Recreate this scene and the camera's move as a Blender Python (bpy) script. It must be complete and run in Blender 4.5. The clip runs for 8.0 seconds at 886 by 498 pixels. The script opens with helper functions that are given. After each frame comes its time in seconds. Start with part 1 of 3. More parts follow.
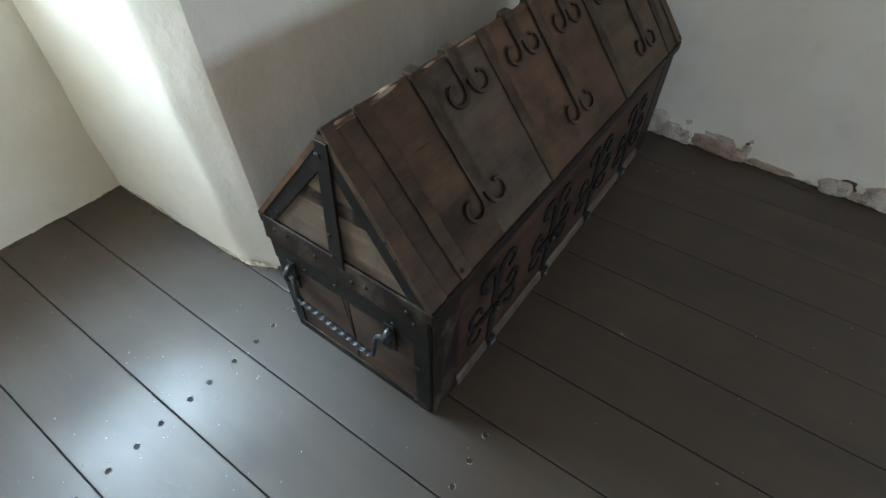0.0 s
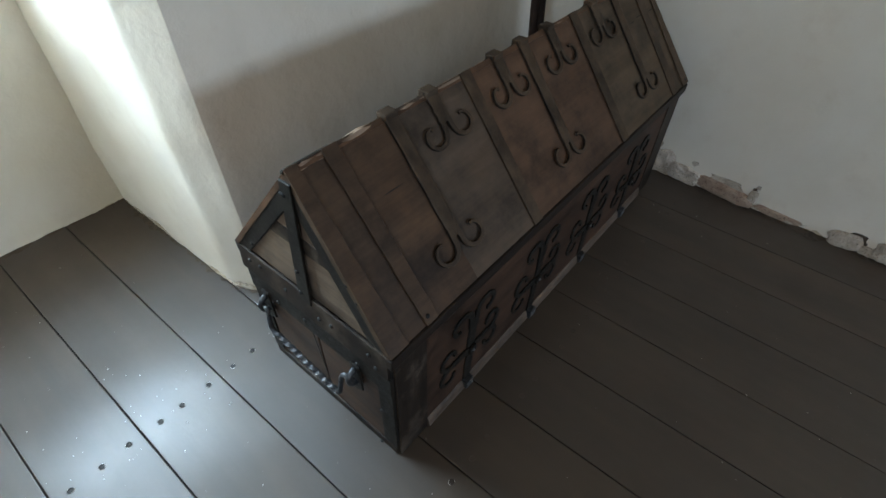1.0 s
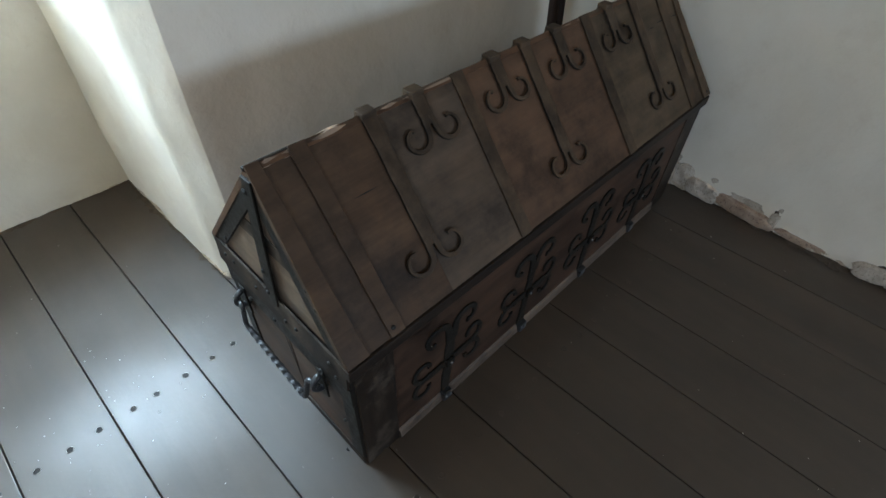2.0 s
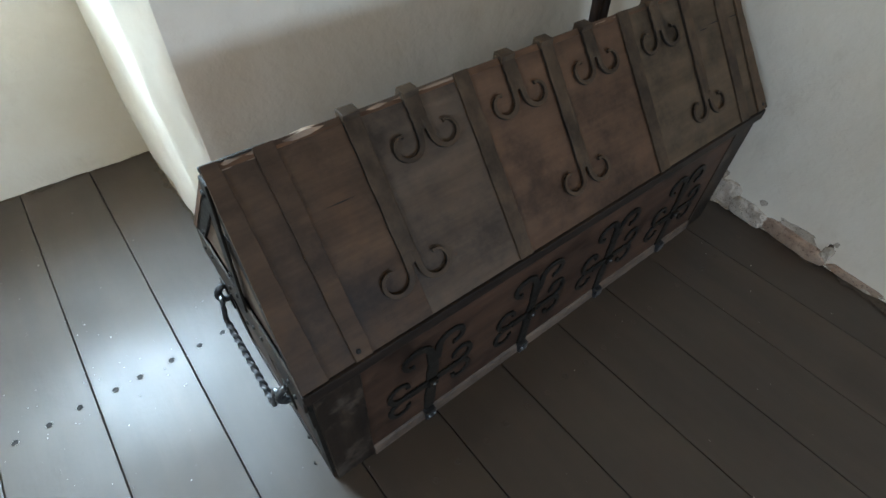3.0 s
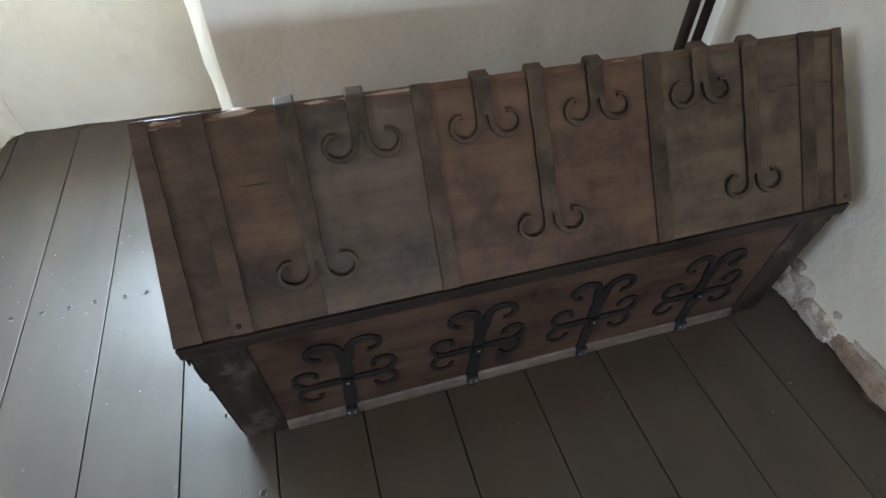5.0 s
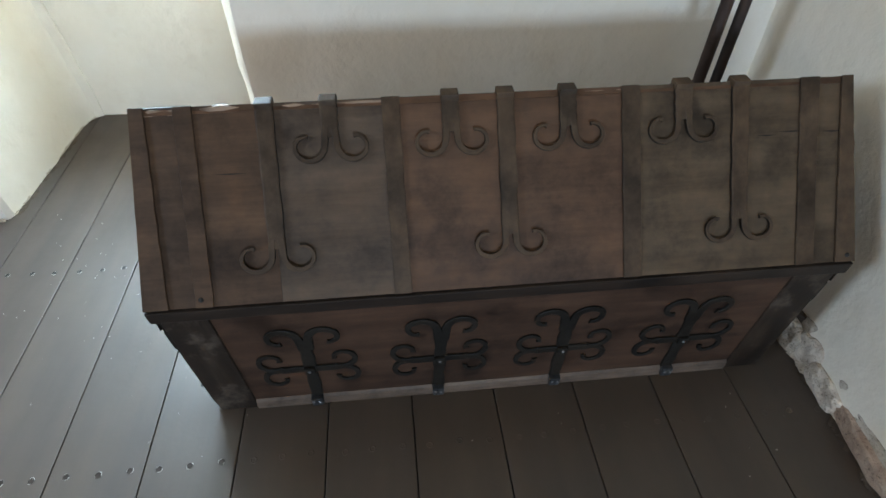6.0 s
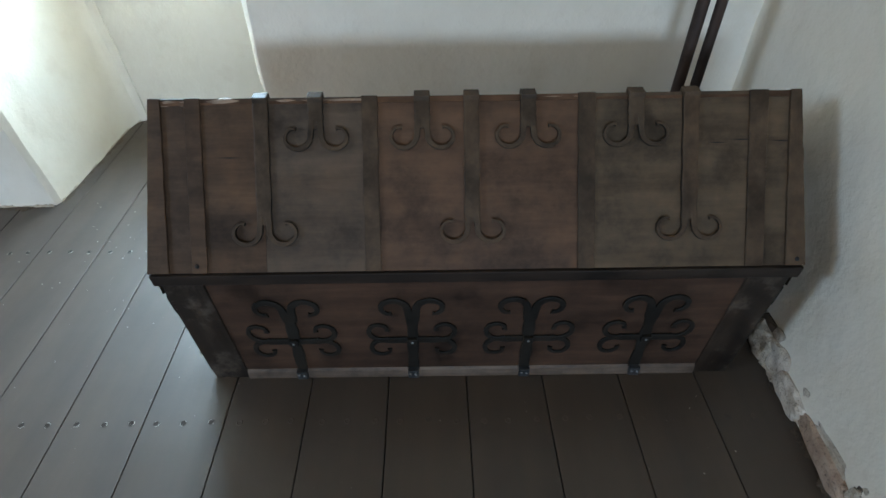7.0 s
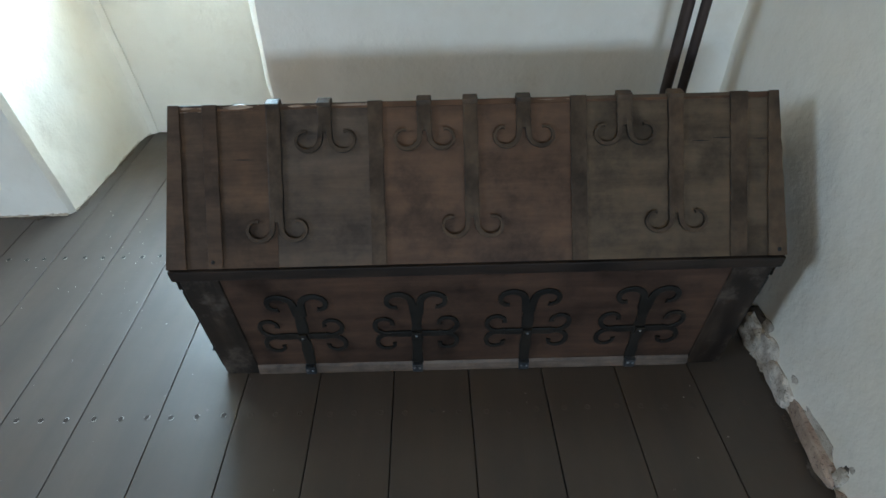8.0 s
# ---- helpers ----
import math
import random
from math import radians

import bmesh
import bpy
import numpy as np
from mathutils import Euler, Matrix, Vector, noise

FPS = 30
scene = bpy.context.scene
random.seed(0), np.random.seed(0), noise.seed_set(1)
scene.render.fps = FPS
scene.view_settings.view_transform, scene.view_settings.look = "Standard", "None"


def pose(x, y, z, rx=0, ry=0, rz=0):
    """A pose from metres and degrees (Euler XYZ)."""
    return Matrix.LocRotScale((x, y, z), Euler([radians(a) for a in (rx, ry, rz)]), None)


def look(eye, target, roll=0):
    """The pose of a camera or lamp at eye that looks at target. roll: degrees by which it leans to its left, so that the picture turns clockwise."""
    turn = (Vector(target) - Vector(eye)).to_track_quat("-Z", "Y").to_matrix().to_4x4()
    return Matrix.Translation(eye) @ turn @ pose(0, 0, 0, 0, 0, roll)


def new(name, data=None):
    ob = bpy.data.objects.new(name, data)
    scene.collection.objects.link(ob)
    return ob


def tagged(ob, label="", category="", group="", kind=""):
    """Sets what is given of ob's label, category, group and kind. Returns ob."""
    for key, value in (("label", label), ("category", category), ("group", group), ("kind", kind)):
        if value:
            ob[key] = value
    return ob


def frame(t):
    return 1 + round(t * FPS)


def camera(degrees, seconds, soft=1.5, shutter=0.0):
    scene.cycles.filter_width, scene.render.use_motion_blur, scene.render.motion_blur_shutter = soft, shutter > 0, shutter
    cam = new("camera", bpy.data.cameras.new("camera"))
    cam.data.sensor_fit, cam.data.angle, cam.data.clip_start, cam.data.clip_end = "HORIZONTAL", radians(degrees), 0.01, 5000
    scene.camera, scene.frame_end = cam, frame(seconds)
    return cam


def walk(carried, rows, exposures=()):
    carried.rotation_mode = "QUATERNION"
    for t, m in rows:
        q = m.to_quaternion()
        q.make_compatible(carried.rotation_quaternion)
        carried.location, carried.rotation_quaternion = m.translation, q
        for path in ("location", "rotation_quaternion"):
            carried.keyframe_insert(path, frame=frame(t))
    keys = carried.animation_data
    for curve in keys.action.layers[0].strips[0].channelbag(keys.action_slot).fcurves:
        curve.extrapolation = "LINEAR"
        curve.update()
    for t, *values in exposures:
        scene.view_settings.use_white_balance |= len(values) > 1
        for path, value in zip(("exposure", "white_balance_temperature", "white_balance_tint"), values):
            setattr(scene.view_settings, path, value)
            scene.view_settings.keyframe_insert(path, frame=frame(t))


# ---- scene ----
cam = camera(83.2, 8.0)
PATH = [
    (0, (-0.457, -0.355, 1.217), (0.664, 0.443, -0.236), 0.6),
    (0.5, (-0.391, -0.378, 1.234), (0.731, 0.471, -0.187), 1.0),
    (1, (-0.351, -0.404, 1.246), (0.754, 0.485, -0.164), 1.5),
    (1.5, (-0.31, -0.449, 1.241), (0.766, 0.484, -0.163), 1.9),
    (3, (-0.075, -0.43, 1.217), (0.787, 0.599, -0.266), 2.7),
    (3.5, (0.002, -0.439, 1.219), (0.745, 0.655, -0.282), 2.2),
    (4, (0.133, -0.507, 1.232), (0.756, 0.655, -0.272), 1.8),
    (4.5, (0.222, -0.551, 1.231), (0.732, 0.659, -0.277), 1.8),
    (6, (0.524, -0.651, 1.249), (0.653, 0.714, -0.208), 0.1),
    (6.5, (0.625, -0.735, 1.26), (0.655, 0.673, -0.16), -0.7),
    (7, (0.668, -0.798, 1.264), (0.658, 0.645, -0.122), -1.1),
    (7.5, (0.674, -0.828, 1.272), (0.654, 0.637, -0.089), -1.5),
    (8, (0.663, -0.881, 1.274), (0.653, 0.603, -0.066), -1.7),
]
walk(cam, [(t, look(eye, target, roll)) for t, eye, target, roll in PATH],
     exposures=[(0.0, -0.30, 6480, 9), (1.5, -0.34, 6450, 9), (3.0, 0.04, 6450, 9), (4.5, 0.30, 6520, 10), (6.0, 0.40, 6420, 9), (7.0, 0.14, 6100, 6), (8.0, 0.10, 6020, 4.5)])


# ---- light ----
WORLD = bpy.data.worlds.new("sky")
scene.world = WORLD
WORLD.use_nodes = True
wn = WORLD.node_tree
sky = wn.nodes.new("ShaderNodeTexSky")
sky.sky_type, sky.sun_disc = "NISHITA", False
sky.sun_elevation, sky.sun_rotation = radians(40), radians(200)
wn.links.new(sky.outputs[0], wn.nodes["Background"].inputs[0])
wn.nodes["Background"].inputs[1].default_value = 0.08
SUN = new("sun", bpy.data.lights.new("sun", "SUN"))
SUN.data.energy, SUN.data.angle, SUN.data.color = 0.6, radians(15), (1.0, 0.96, 0.9)
SUN.matrix_world = look((-4, -6, 7), (0, 0, 0))


def window_light(name, eye, target, wide, high, watts, colour, spread=180):
    """Daylight that enters by a window's opening."""
    lamp = new(name, bpy.data.lights.new(name, "AREA"))
    lamp.data.shape, lamp.data.size, lamp.data.size_y = "RECTANGLE", wide, high
    lamp.data.energy, lamp.data.color = watts, colour
    lamp.data.spread = radians(spread)
    lamp.matrix_world = look(eye, target)
    return lamp


for z, watts in ((1.28, 47.0), (1.63, 36.0), (1.98, 20.0)):
    window_light("niche_daylight", (-0.42, 1.86, z), (-0.42, 0.70, z - 1.05), 0.82, 0.36, watts, (0.60, 0.81, 1.0), 140)
window_light("west_daylight", (-5.24, -2.15, 2.90), (1.6, 0.2, 0.5), 1.20, 1.20, 130.0, (0.56, 0.755, 1.0))
window_light("south_daylight", (0.75, -7.04, 1.68), (0.75, 0.7, 0.85), 1.70, 0.75, 205.0, (0.54, 0.74, 1.0))



# ---- materials ----
def ramp(nt, src, stops):
    n = nt.nodes.new("ShaderNodeValToRGB")
    el = n.color_ramp.elements
    while len(el) < len(stops):
        el.new(0.5)
    for e, (p, c) in zip(el, stops):
        e.position, e.color = p, (*c, 1)
    nt.links.new(src, n.inputs[0])
    return n.outputs[0]


def noise_tex(nt, vec, scale, detail=6, rough=0.6, stretch=None):
    n = nt.nodes.new("ShaderNodeTexNoise")
    n.inputs["Scale"].default_value, n.inputs["Detail"].default_value, n.inputs["Roughness"].default_value = scale, detail, rough
    if stretch:
        m = nt.nodes.new("ShaderNodeMapping")
        m.inputs["Scale"].default_value = stretch
        nt.links.new(vec, m.inputs[0])
        vec = m.outputs[0]
    nt.links.new(vec, n.inputs["Vector"])
    return n.outputs["Fac"]


def mix(nt, fac, a, b, mode="MIX"):
    n = nt.nodes.new("ShaderNodeMix")
    n.data_type, n.blend_type = "RGBA", mode
    for sock, v in ((n.inputs[0], fac), (n.inputs[6], a), (n.inputs[7], b)):
        if isinstance(v, (int, float)):
            sock.default_value = v
        elif isinstance(v, tuple):
            sock.default_value = (*v, 1)
        else:
            nt.links.new(v, sock)
    return n.outputs[2]


def bump(nt, height, strength, dist, prev=None):
    n = nt.nodes.new("ShaderNodeBump")
    n.inputs["Strength"].default_value, n.inputs["Distance"].default_value = strength, dist
    nt.links.new(height, n.inputs["Height"])
    if prev is not None:
        nt.links.new(prev, n.inputs["Normal"])
    return n.outputs[0]


def fresh(name, rough=0.6, metal=0.0):
    m = bpy.data.materials.new(name)
    m.use_nodes = True
    nt = m.node_tree
    b = nt.nodes["Principled BSDF"]
    b.inputs["Roughness"].default_value, b.inputs["Metallic"].default_value = rough, metal
    return m, nt, b


def coords(nt, shift=True):
    """Object coordinates, moved by a random amount for each object."""
    tc = nt.nodes.new("ShaderNodeTexCoord")
    if not shift:
        return tc.outputs["Object"], None
    oi = nt.nodes.new("ShaderNodeObjectInfo")
    mul = nt.nodes.new("ShaderNodeMath")
    mul.operation = "MULTIPLY"
    mul.inputs[1].default_value = 37.0
    nt.links.new(oi.outputs["Random"], mul.inputs[0])
    add = nt.nodes.new("ShaderNodeVectorMath")
    nt.links.new(tc.outputs["Object"], add.inputs[0])
    nt.links.new(mul.outputs[0], add.inputs[1])
    return add.outputs[0], oi.outputs["Random"]


def set_range(nt, fac, lo, hi):
    n = nt.nodes.new("ShaderNodeMapRange")
    n.inputs[1].default_value, n.inputs[2].default_value = 0.3, 0.7
    n.inputs[3].default_value, n.inputs[4].default_value = lo, hi
    nt.links.new(fac, n.inputs[0])
    return n.outputs[0]


def wood(name, dark, mid, light, grain, rough=(0.5, 0.68), depth=0.5, worn=None):
    """Old wood: grain drawn out along one axis, stains and wear."""
    m, nt, b = fresh(name)
    v, rnd = coords(nt)
    fine = noise_tex(nt, v, 26, 8, 0.65, grain)
    broad = noise_tex(nt, v, 7, 7, 0.68)
    col = ramp(nt, fine, ((0.25, dark), (0.5, mid), (0.8, light)))
    stain = ramp(nt, broad, ((0.32, (0.30, 0.28, 0.27)), (0.5, (0.95, 0.93, 0.91)), (0.70, (1.45, 1.36, 1.26))))
    col = mix(nt, 0.9, col, stain, "MULTIPLY")
    tint = ramp(nt, rnd, ((0.0, (0.85, 0.87, 0.9)), (1.0, (1.1, 1.03, 0.98))))
    col = mix(nt, 0.6, col, tint, "MULTIPLY")
    if worn:
        spots = ramp(nt, noise_tex(nt, v, 14, 8, 0.7), ((0.50, (0, 0, 0)), (0.68, (1, 1, 1))))
        col = mix(nt, spots, col, worn)
    nt.links.new(col, b.inputs["Base Color"])
    b.inputs["Specular IOR Level"].default_value = 0.22
    nt.links.new(set_range(nt, broad, *rough), b.inputs["Roughness"])
    nt.links.new(bump(nt, fine, depth, 0.0012, bump(nt, broad, 0.3, 0.004)), b.inputs["Normal"])
    return m


def iron(name, dark, light, rough=(0.42, 0.66), metal=0.0):
    m, nt, b = fresh(name, metal=metal)
    b.inputs["Specular IOR Level"].default_value = 0.18
    v, rnd = coords(nt)
    fine = noise_tex(nt, v, 60, 8, 0.7)
    broad = noise_tex(nt, v, 9, 5)
    nt.links.new(mix(nt, 0.5, ramp(nt, broad, ((0.35, dark), (0.7, light))), ramp(nt, fine, ((0.3, dark), (0.75, light)))), b.inputs["Base Color"])
    nt.links.new(set_range(nt, fine, *rough), b.inputs["Roughness"])
    nt.links.new(bump(nt, fine, 0.5, 0.001, bump(nt, broad, 0.5, 0.003)), b.inputs["Normal"])
    return m


def plaster(name, base, shade, stain):
    m, nt, b = fresh(name, 0.9)
    v, _ = coords(nt, False)
    broad = noise_tex(nt, v, 2.4, 7, 0.62)
    mid = noise_tex(nt, v, 9, 7, 0.66)
    fine = noise_tex(nt, v, 90, 6, 0.6)
    col = ramp(nt, broad, ((0.3, shade), (0.65, base)))
    col = mix(nt, ramp(nt, mid, ((0.55, (0, 0, 0)), (0.85, (0.55, 0.55, 0.55)))), col, stain)
    nt.links.new(col, b.inputs["Base Color"])
    nt.links.new(bump(nt, fine, 0.16, 0.001, bump(nt, mid, 0.38, 0.008, bump(nt, broad, 0.55, 0.03))), b.inputs["Normal"])
    return m


def painted_floor():
    m, nt, b = fresh("floor_paint")
    v, rnd = coords(nt)
    streak = noise_tex(nt, v, 9, 7, 0.6, (1.0, 0.12, 1.0))
    broad = noise_tex(nt, v, 3.0, 5, 0.6)
    fine = noise_tex(nt, v, 70, 5, 0.65)
    col = ramp(nt, streak, ((0.25, (0.027, 0.0145, 0.0064)), (0.7, (0.051, 0.0305, 0.0158))))
    tint = ramp(nt, rnd, ((0.0, (0.88, 0.87, 0.85)), (1.0, (1.08, 1.06, 1.05))))
    col = mix(nt, 0.8, col, tint, "MULTIPLY")
    chips = ramp(nt, noise_tex(nt, v, 48, 6, 0.68, (1.0, 0.7, 1.0)), ((0.70, (0, 0, 0)), (0.74, (1, 1, 1))))
    col = mix(nt, chips, col, (0.20, 0.18, 0.16))
    nt.links.new(col, b.inputs["Base Color"])
    nt.links.new(set_range(nt, broad, 0.50, 0.68), b.inputs["Roughness"])
    b.inputs["Specular IOR Level"].default_value = 0.88
    b.inputs["Coat Weight"].default_value, b.inputs["Coat Roughness"].default_value = 0.22, 0.26
    nt.links.new(bump(nt, chips, 0.5, 0.0012, bump(nt, fine, 0.25, 0.0006, bump(nt, streak, 0.5, 0.002, bump(nt, broad, 0.5, 0.006)))), b.inputs["Normal"])
    return m


M_PLASTER = plaster("limewash", (0.82, 0.745, 0.630), (0.745, 0.655, 0.530), (0.64, 0.535, 0.405))


def crumbled(name, base, shade, pit):
    """Broken masonry: pale grains, dark pits and dust."""
    m, nt, b = fresh(name, 0.95)
    v, rnd = coords(nt)
    mid, fine = noise_tex(nt, v, 22, 7, 0.65), noise_tex(nt, v, 120, 6, 0.7)
    col = ramp(nt, mid, ((0.35, shade), (0.6, base)))
    col = mix(nt, ramp(nt, fine, ((0.30, (1, 1, 1)), (0.45, (0, 0, 0)))), col, pit)
    nt.links.new(col, b.inputs["Base Color"])
    nt.links.new(bump(nt, fine, 0.8, 0.003, bump(nt, mid, 0.9, 0.012)), b.inputs["Normal"])
    return m


M_MORTAR = crumbled("crumbled_mortar", (0.56, 0.47, 0.37), (0.32, 0.255, 0.19), (0.040, 0.030, 0.022))
M_BRICK = crumbled("broken_brick", (0.43, 0.305, 0.22), (0.29, 0.19, 0.135), (0.06, 0.04, 0.03))
M_DIRT = crumbled("wall_foot_dirt", (0.10, 0.072, 0.050), (0.05, 0.035, 0.024), (0.015, 0.011, 0.008))
M_FLAKE = crumbled("flaked_lime", (0.52, 0.43, 0.33), (0.36, 0.28, 0.20), (0.10, 0.075, 0.055))
M_STONE = crumbled("pale_stone", (0.62, 0.53, 0.43), (0.42, 0.34, 0.27), (0.10, 0.078, 0.06))
M_FLOOR = painted_floor()
M_GAP = fresh("dark_gap", 0.95)[0]
M_GAP.node_tree.nodes["Principled BSDF"].inputs["Base Color"].default_value = (0.012, 0.010, 0.009, 1)
M_NAIL = iron("nail_iron", (0.010, 0.009, 0.008), (0.04, 0.037, 0.034), metal=0.0)
M_SUNK = iron("painted_nail", (0.020, 0.014, 0.010), (0.050, 0.036, 0.027), metal=0.0)
M_CHIP = crumbled("bare_chip", (0.40, 0.37, 0.33), (0.30, 0.27, 0.24), (0.15, 0.13, 0.11))
ALONG_X, ALONG_Y, ALONG_Z = (0.10, 1, 1), (1, 0.10, 1), (1, 1, 0.10)
M_LID_RED = wood("lid_brown", (0.0628, 0.0333, 0.0186), (0.0941, 0.0521, 0.0306), (0.1348, 0.0768, 0.0456), ALONG_X)
M_LID_ASH = wood("lid_ashen", (0.0505, 0.0345, 0.0229), (0.0768, 0.0543, 0.0381), (0.1123, 0.0819, 0.0587), ALONG_X)
M_LID_DARK = wood("lid_dark_brown", (0.0351, 0.0202, 0.0117), (0.0643, 0.0378, 0.0219), (0.1014, 0.0616, 0.0366), ALONG_X)
M_LID_GREY = wood("lid_greyed", (0.0576, 0.0378, 0.0218), (0.0864, 0.0590, 0.0359), (0.1206, 0.0845, 0.0530), ALONG_X)
M_STRAP = wood("painted_strap", (0.0414, 0.0255, 0.0148), (0.0684, 0.0440, 0.0265), (0.1008, 0.0678, 0.0421), ALONG_Y, depth=0.35)
# shade of the gap beside the straps, put into the colour
M_STRAP_SIDE_SHADE = wood("shaded_strap_side", (0.014, 0.010, 0.007), (0.028, 0.020, 0.014), (0.044, 0.031, 0.023), ALONG_Y)
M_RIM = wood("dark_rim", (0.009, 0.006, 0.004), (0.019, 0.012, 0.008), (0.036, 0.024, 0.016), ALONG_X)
M_END_LOW = wood("lower_end_board", (0.040, 0.024, 0.016), (0.074, 0.046, 0.031), (0.115, 0.076, 0.054), ALONG_Y)
M_FRONT = wood("front_board", (0.0320, 0.0160, 0.0094), (0.0536, 0.0278, 0.0166), (0.0847, 0.0464, 0.0281), ALONG_X)
M_END = wood("end_board", (0.0672, 0.0459, 0.0304), (0.1218, 0.0853, 0.0585), (0.1848, 0.1394, 0.0988), ALONG_Y)
# lining of the unseen walls and ceiling, its honey tone added to warm bounced light
M_WARM_BOUNCE = wood("warm_bounce_lining", (0.44, 0.28, 0.135), (0.62, 0.42, 0.215), (0.76, 0.56, 0.32), ALONG_X)
M_PLINTH = wood("plinth_strip", (0.060, 0.040, 0.027), (0.115, 0.080, 0.058), (0.19, 0.14, 0.104), ALONG_X)
M_CORNER = wood("corner_plate", (0.0104, 0.0064, 0.0040), (0.0209, 0.0129, 0.0080), (0.0475, 0.0313, 0.0200), ALONG_Z, worn=(0.075, 0.055, 0.040))
# raw chipped wood, brightened in colour to stand for window light on the ridge
M_RAW_LIT = wood("raw_wood_lit", (0.12, 0.08, 0.055), (0.27, 0.195, 0.14), (0.44, 0.35, 0.275), ALONG_X)
M_IRON = iron("black_iron", (0.0055, 0.0042, 0.0031), (0.0245, 0.0196, 0.0146))
M_BRIGHT = iron("worn_iron", (0.030, 0.030, 0.031), (0.14, 0.14, 0.143), (0.24, 0.45), 0.7)
M_BOLT = iron("bright_iron", (0.10, 0.098, 0.095), (0.28, 0.275, 0.27), (0.3, 0.5), 0.6)
M_POLE = wood("pole_wood", (0.018, 0.012, 0.010), (0.035, 0.023, 0.018), (0.07, 0.048, 0.038), ALONG_Z)
M_FRAME = wood("window_frame_wood", (0.2, 0.17, 0.14), (0.3, 0.26, 0.21), (0.42, 0.37, 0.3), ALONG_Z)


# ---- mesh helpers ----
def link(name, bm, material, parent=None, smooth=False):
    me = bpy.data.meshes.new(name)
    bmesh.ops.recalc_face_normals(bm, faces=bm.faces)
    bm.to_mesh(me)
    bm.free()
    me.materials.append(material)
    if smooth:
        for p in me.polygons:
            p.use_smooth = True
    ob = new(name, me)
    ob.parent = parent
    return ob


def part(name, bm, material, parent, label="", smooth=False):
    """One mesh object under a thing or a part."""
    return tagged(link(name, bm, material, parent, smooth), label)


def hull(name, label, category, **kw):
    """An Empty that holds the parts of a thing."""
    return tagged(new(name), label, category, **kw)


def box(x0, x1, y0, y1, z0, z1, bevel=0.0, bm=None):
    bm = bm or bmesh.new()
    fresh_v = bmesh.ops.create_cube(bm, size=1.0)["verts"]
    for v in fresh_v:
        v.co = Vector(((x0 + x1) / 2 + v.co.x * (x1 - x0), (y0 + y1) / 2 + v.co.y * (y1 - y0), (z0 + z1) / 2 + v.co.z * (z1 - z0)))
    if bevel:
        es = {e for v in fresh_v for e in v.link_edges}
        bmesh.ops.bevel(bm, geom=list(es), offset=bevel, segments=2, affect="EDGES", profile=0.6)
    return bm


def prism(outline, place, thick, bevel=0.0):
    """A flat piece: its outline in the plane of place (a matrix), grown along that plane's z."""
    bm = bmesh.new()
    f = bm.faces.new([bm.verts.new((x, y, 0)) for x, y in outline])
    up = bmesh.ops.extrude_face_region(bm, geom=[f])["geom"]
    bmesh.ops.translate(bm, verts=[g for g in up if isinstance(g, bmesh.types.BMVert)], vec=(0, 0, thick))
    if bevel:
        bmesh.ops.recalc_face_normals(bm, faces=bm.faces)
        es = [e for e in bm.edges if max(v.co.z for v in e.verts) > thick / 2]
        bmesh.ops.bevel(bm, geom=es, offset=bevel, segments=1, affect="EDGES")
    bmesh.ops.transform(bm, matrix=place, verts=bm.verts)
    return bm


def ribbon(bm, pts, place, thick):
    """A forged strip that follows pts (u, v, width), domed along its middle."""
    rings = []
    for i, (u, v, w) in enumerate(pts):
        a, b = pts[max(0, i - 1)], pts[min(len(pts) - 1, i + 1)]
        d = Vector((b[0] - a[0], b[1] - a[1]))
        d = d.normalized() if d.length else Vector((1, 0))
        n = Vector((-d.y, d.x)) * w / 2
        c = Vector((u, v))
        ring = [(c - n, 0), (c - n * 0.98, thick * 0.85), (c - n * 0.80, thick), (c + n * 0.80, thick), (c + n * 0.98, thick * 0.85), (c + n, 0)]
        rings.append([bm.verts.new(place @ Vector((p.x, p.y, h))) for p, h in ring])
    for r, s in zip(rings, rings[1:]):
        for k in range(6):
            bm.faces.new((r[k], r[(k + 1) % 6], s[(k + 1) % 6], s[k]))
    bm.faces.new(rings[0])
    bm.faces.new(rings[-1][::-1])


def curl(cx, cy, r, a0, a1, w0, w1, hook=0.36, n=18):
    """Points of a scroll: an arc about (cx, cy) that tightens over its last part."""
    pts = []
    for i in range(n):
        f = i / (n - 1)
        a = radians(a0 + (a1 - a0) * f)
        k = 1 if f < 0.55 else 1 - (1 - hook) * ((f - 0.55) / 0.45) ** 1.3
        pts.append((cx + r * k * math.cos(a), cy + r * k * math.sin(a), w0 + (w1 - w0) * f))
    u, v, w = pts[-1]
    pts[-1] = (u, v, w * 1.5)
    return pts


def tube(bm, pts, r, sides=8, twist=0.0, square=False):
    """A bar swept along pts; twist in turns over its length."""
    rings = []
    for i, p in enumerate(pts):
        p = Vector(p)
        d = (Vector(pts[min(i + 1, len(pts) - 1)]) - Vector(pts[max(i - 1, 0)])).normalized()
        side = d.cross(Vector((0.31, 0.2, 0.93))).normalized()
        up = side.cross(d)
        ring = []
        for k in range(sides):
            a = 2 * math.pi * (k / sides + twist * i / (len(pts) - 1))
            ring.append(bm.verts.new(p + (side * math.cos(a) + up * math.sin(a)) * (r[i] if isinstance(r, (list, tuple)) else r)))
        rings.append(ring)
    for a, b in zip(rings, rings[1:]):
        for k in range(sides):
            bm.faces.new((a[k], a[(k + 1) % sides], b[(k + 1) % sides], b[k]))
    bm.faces.new(rings[0][::-1])
    bm.faces.new(rings[-1])


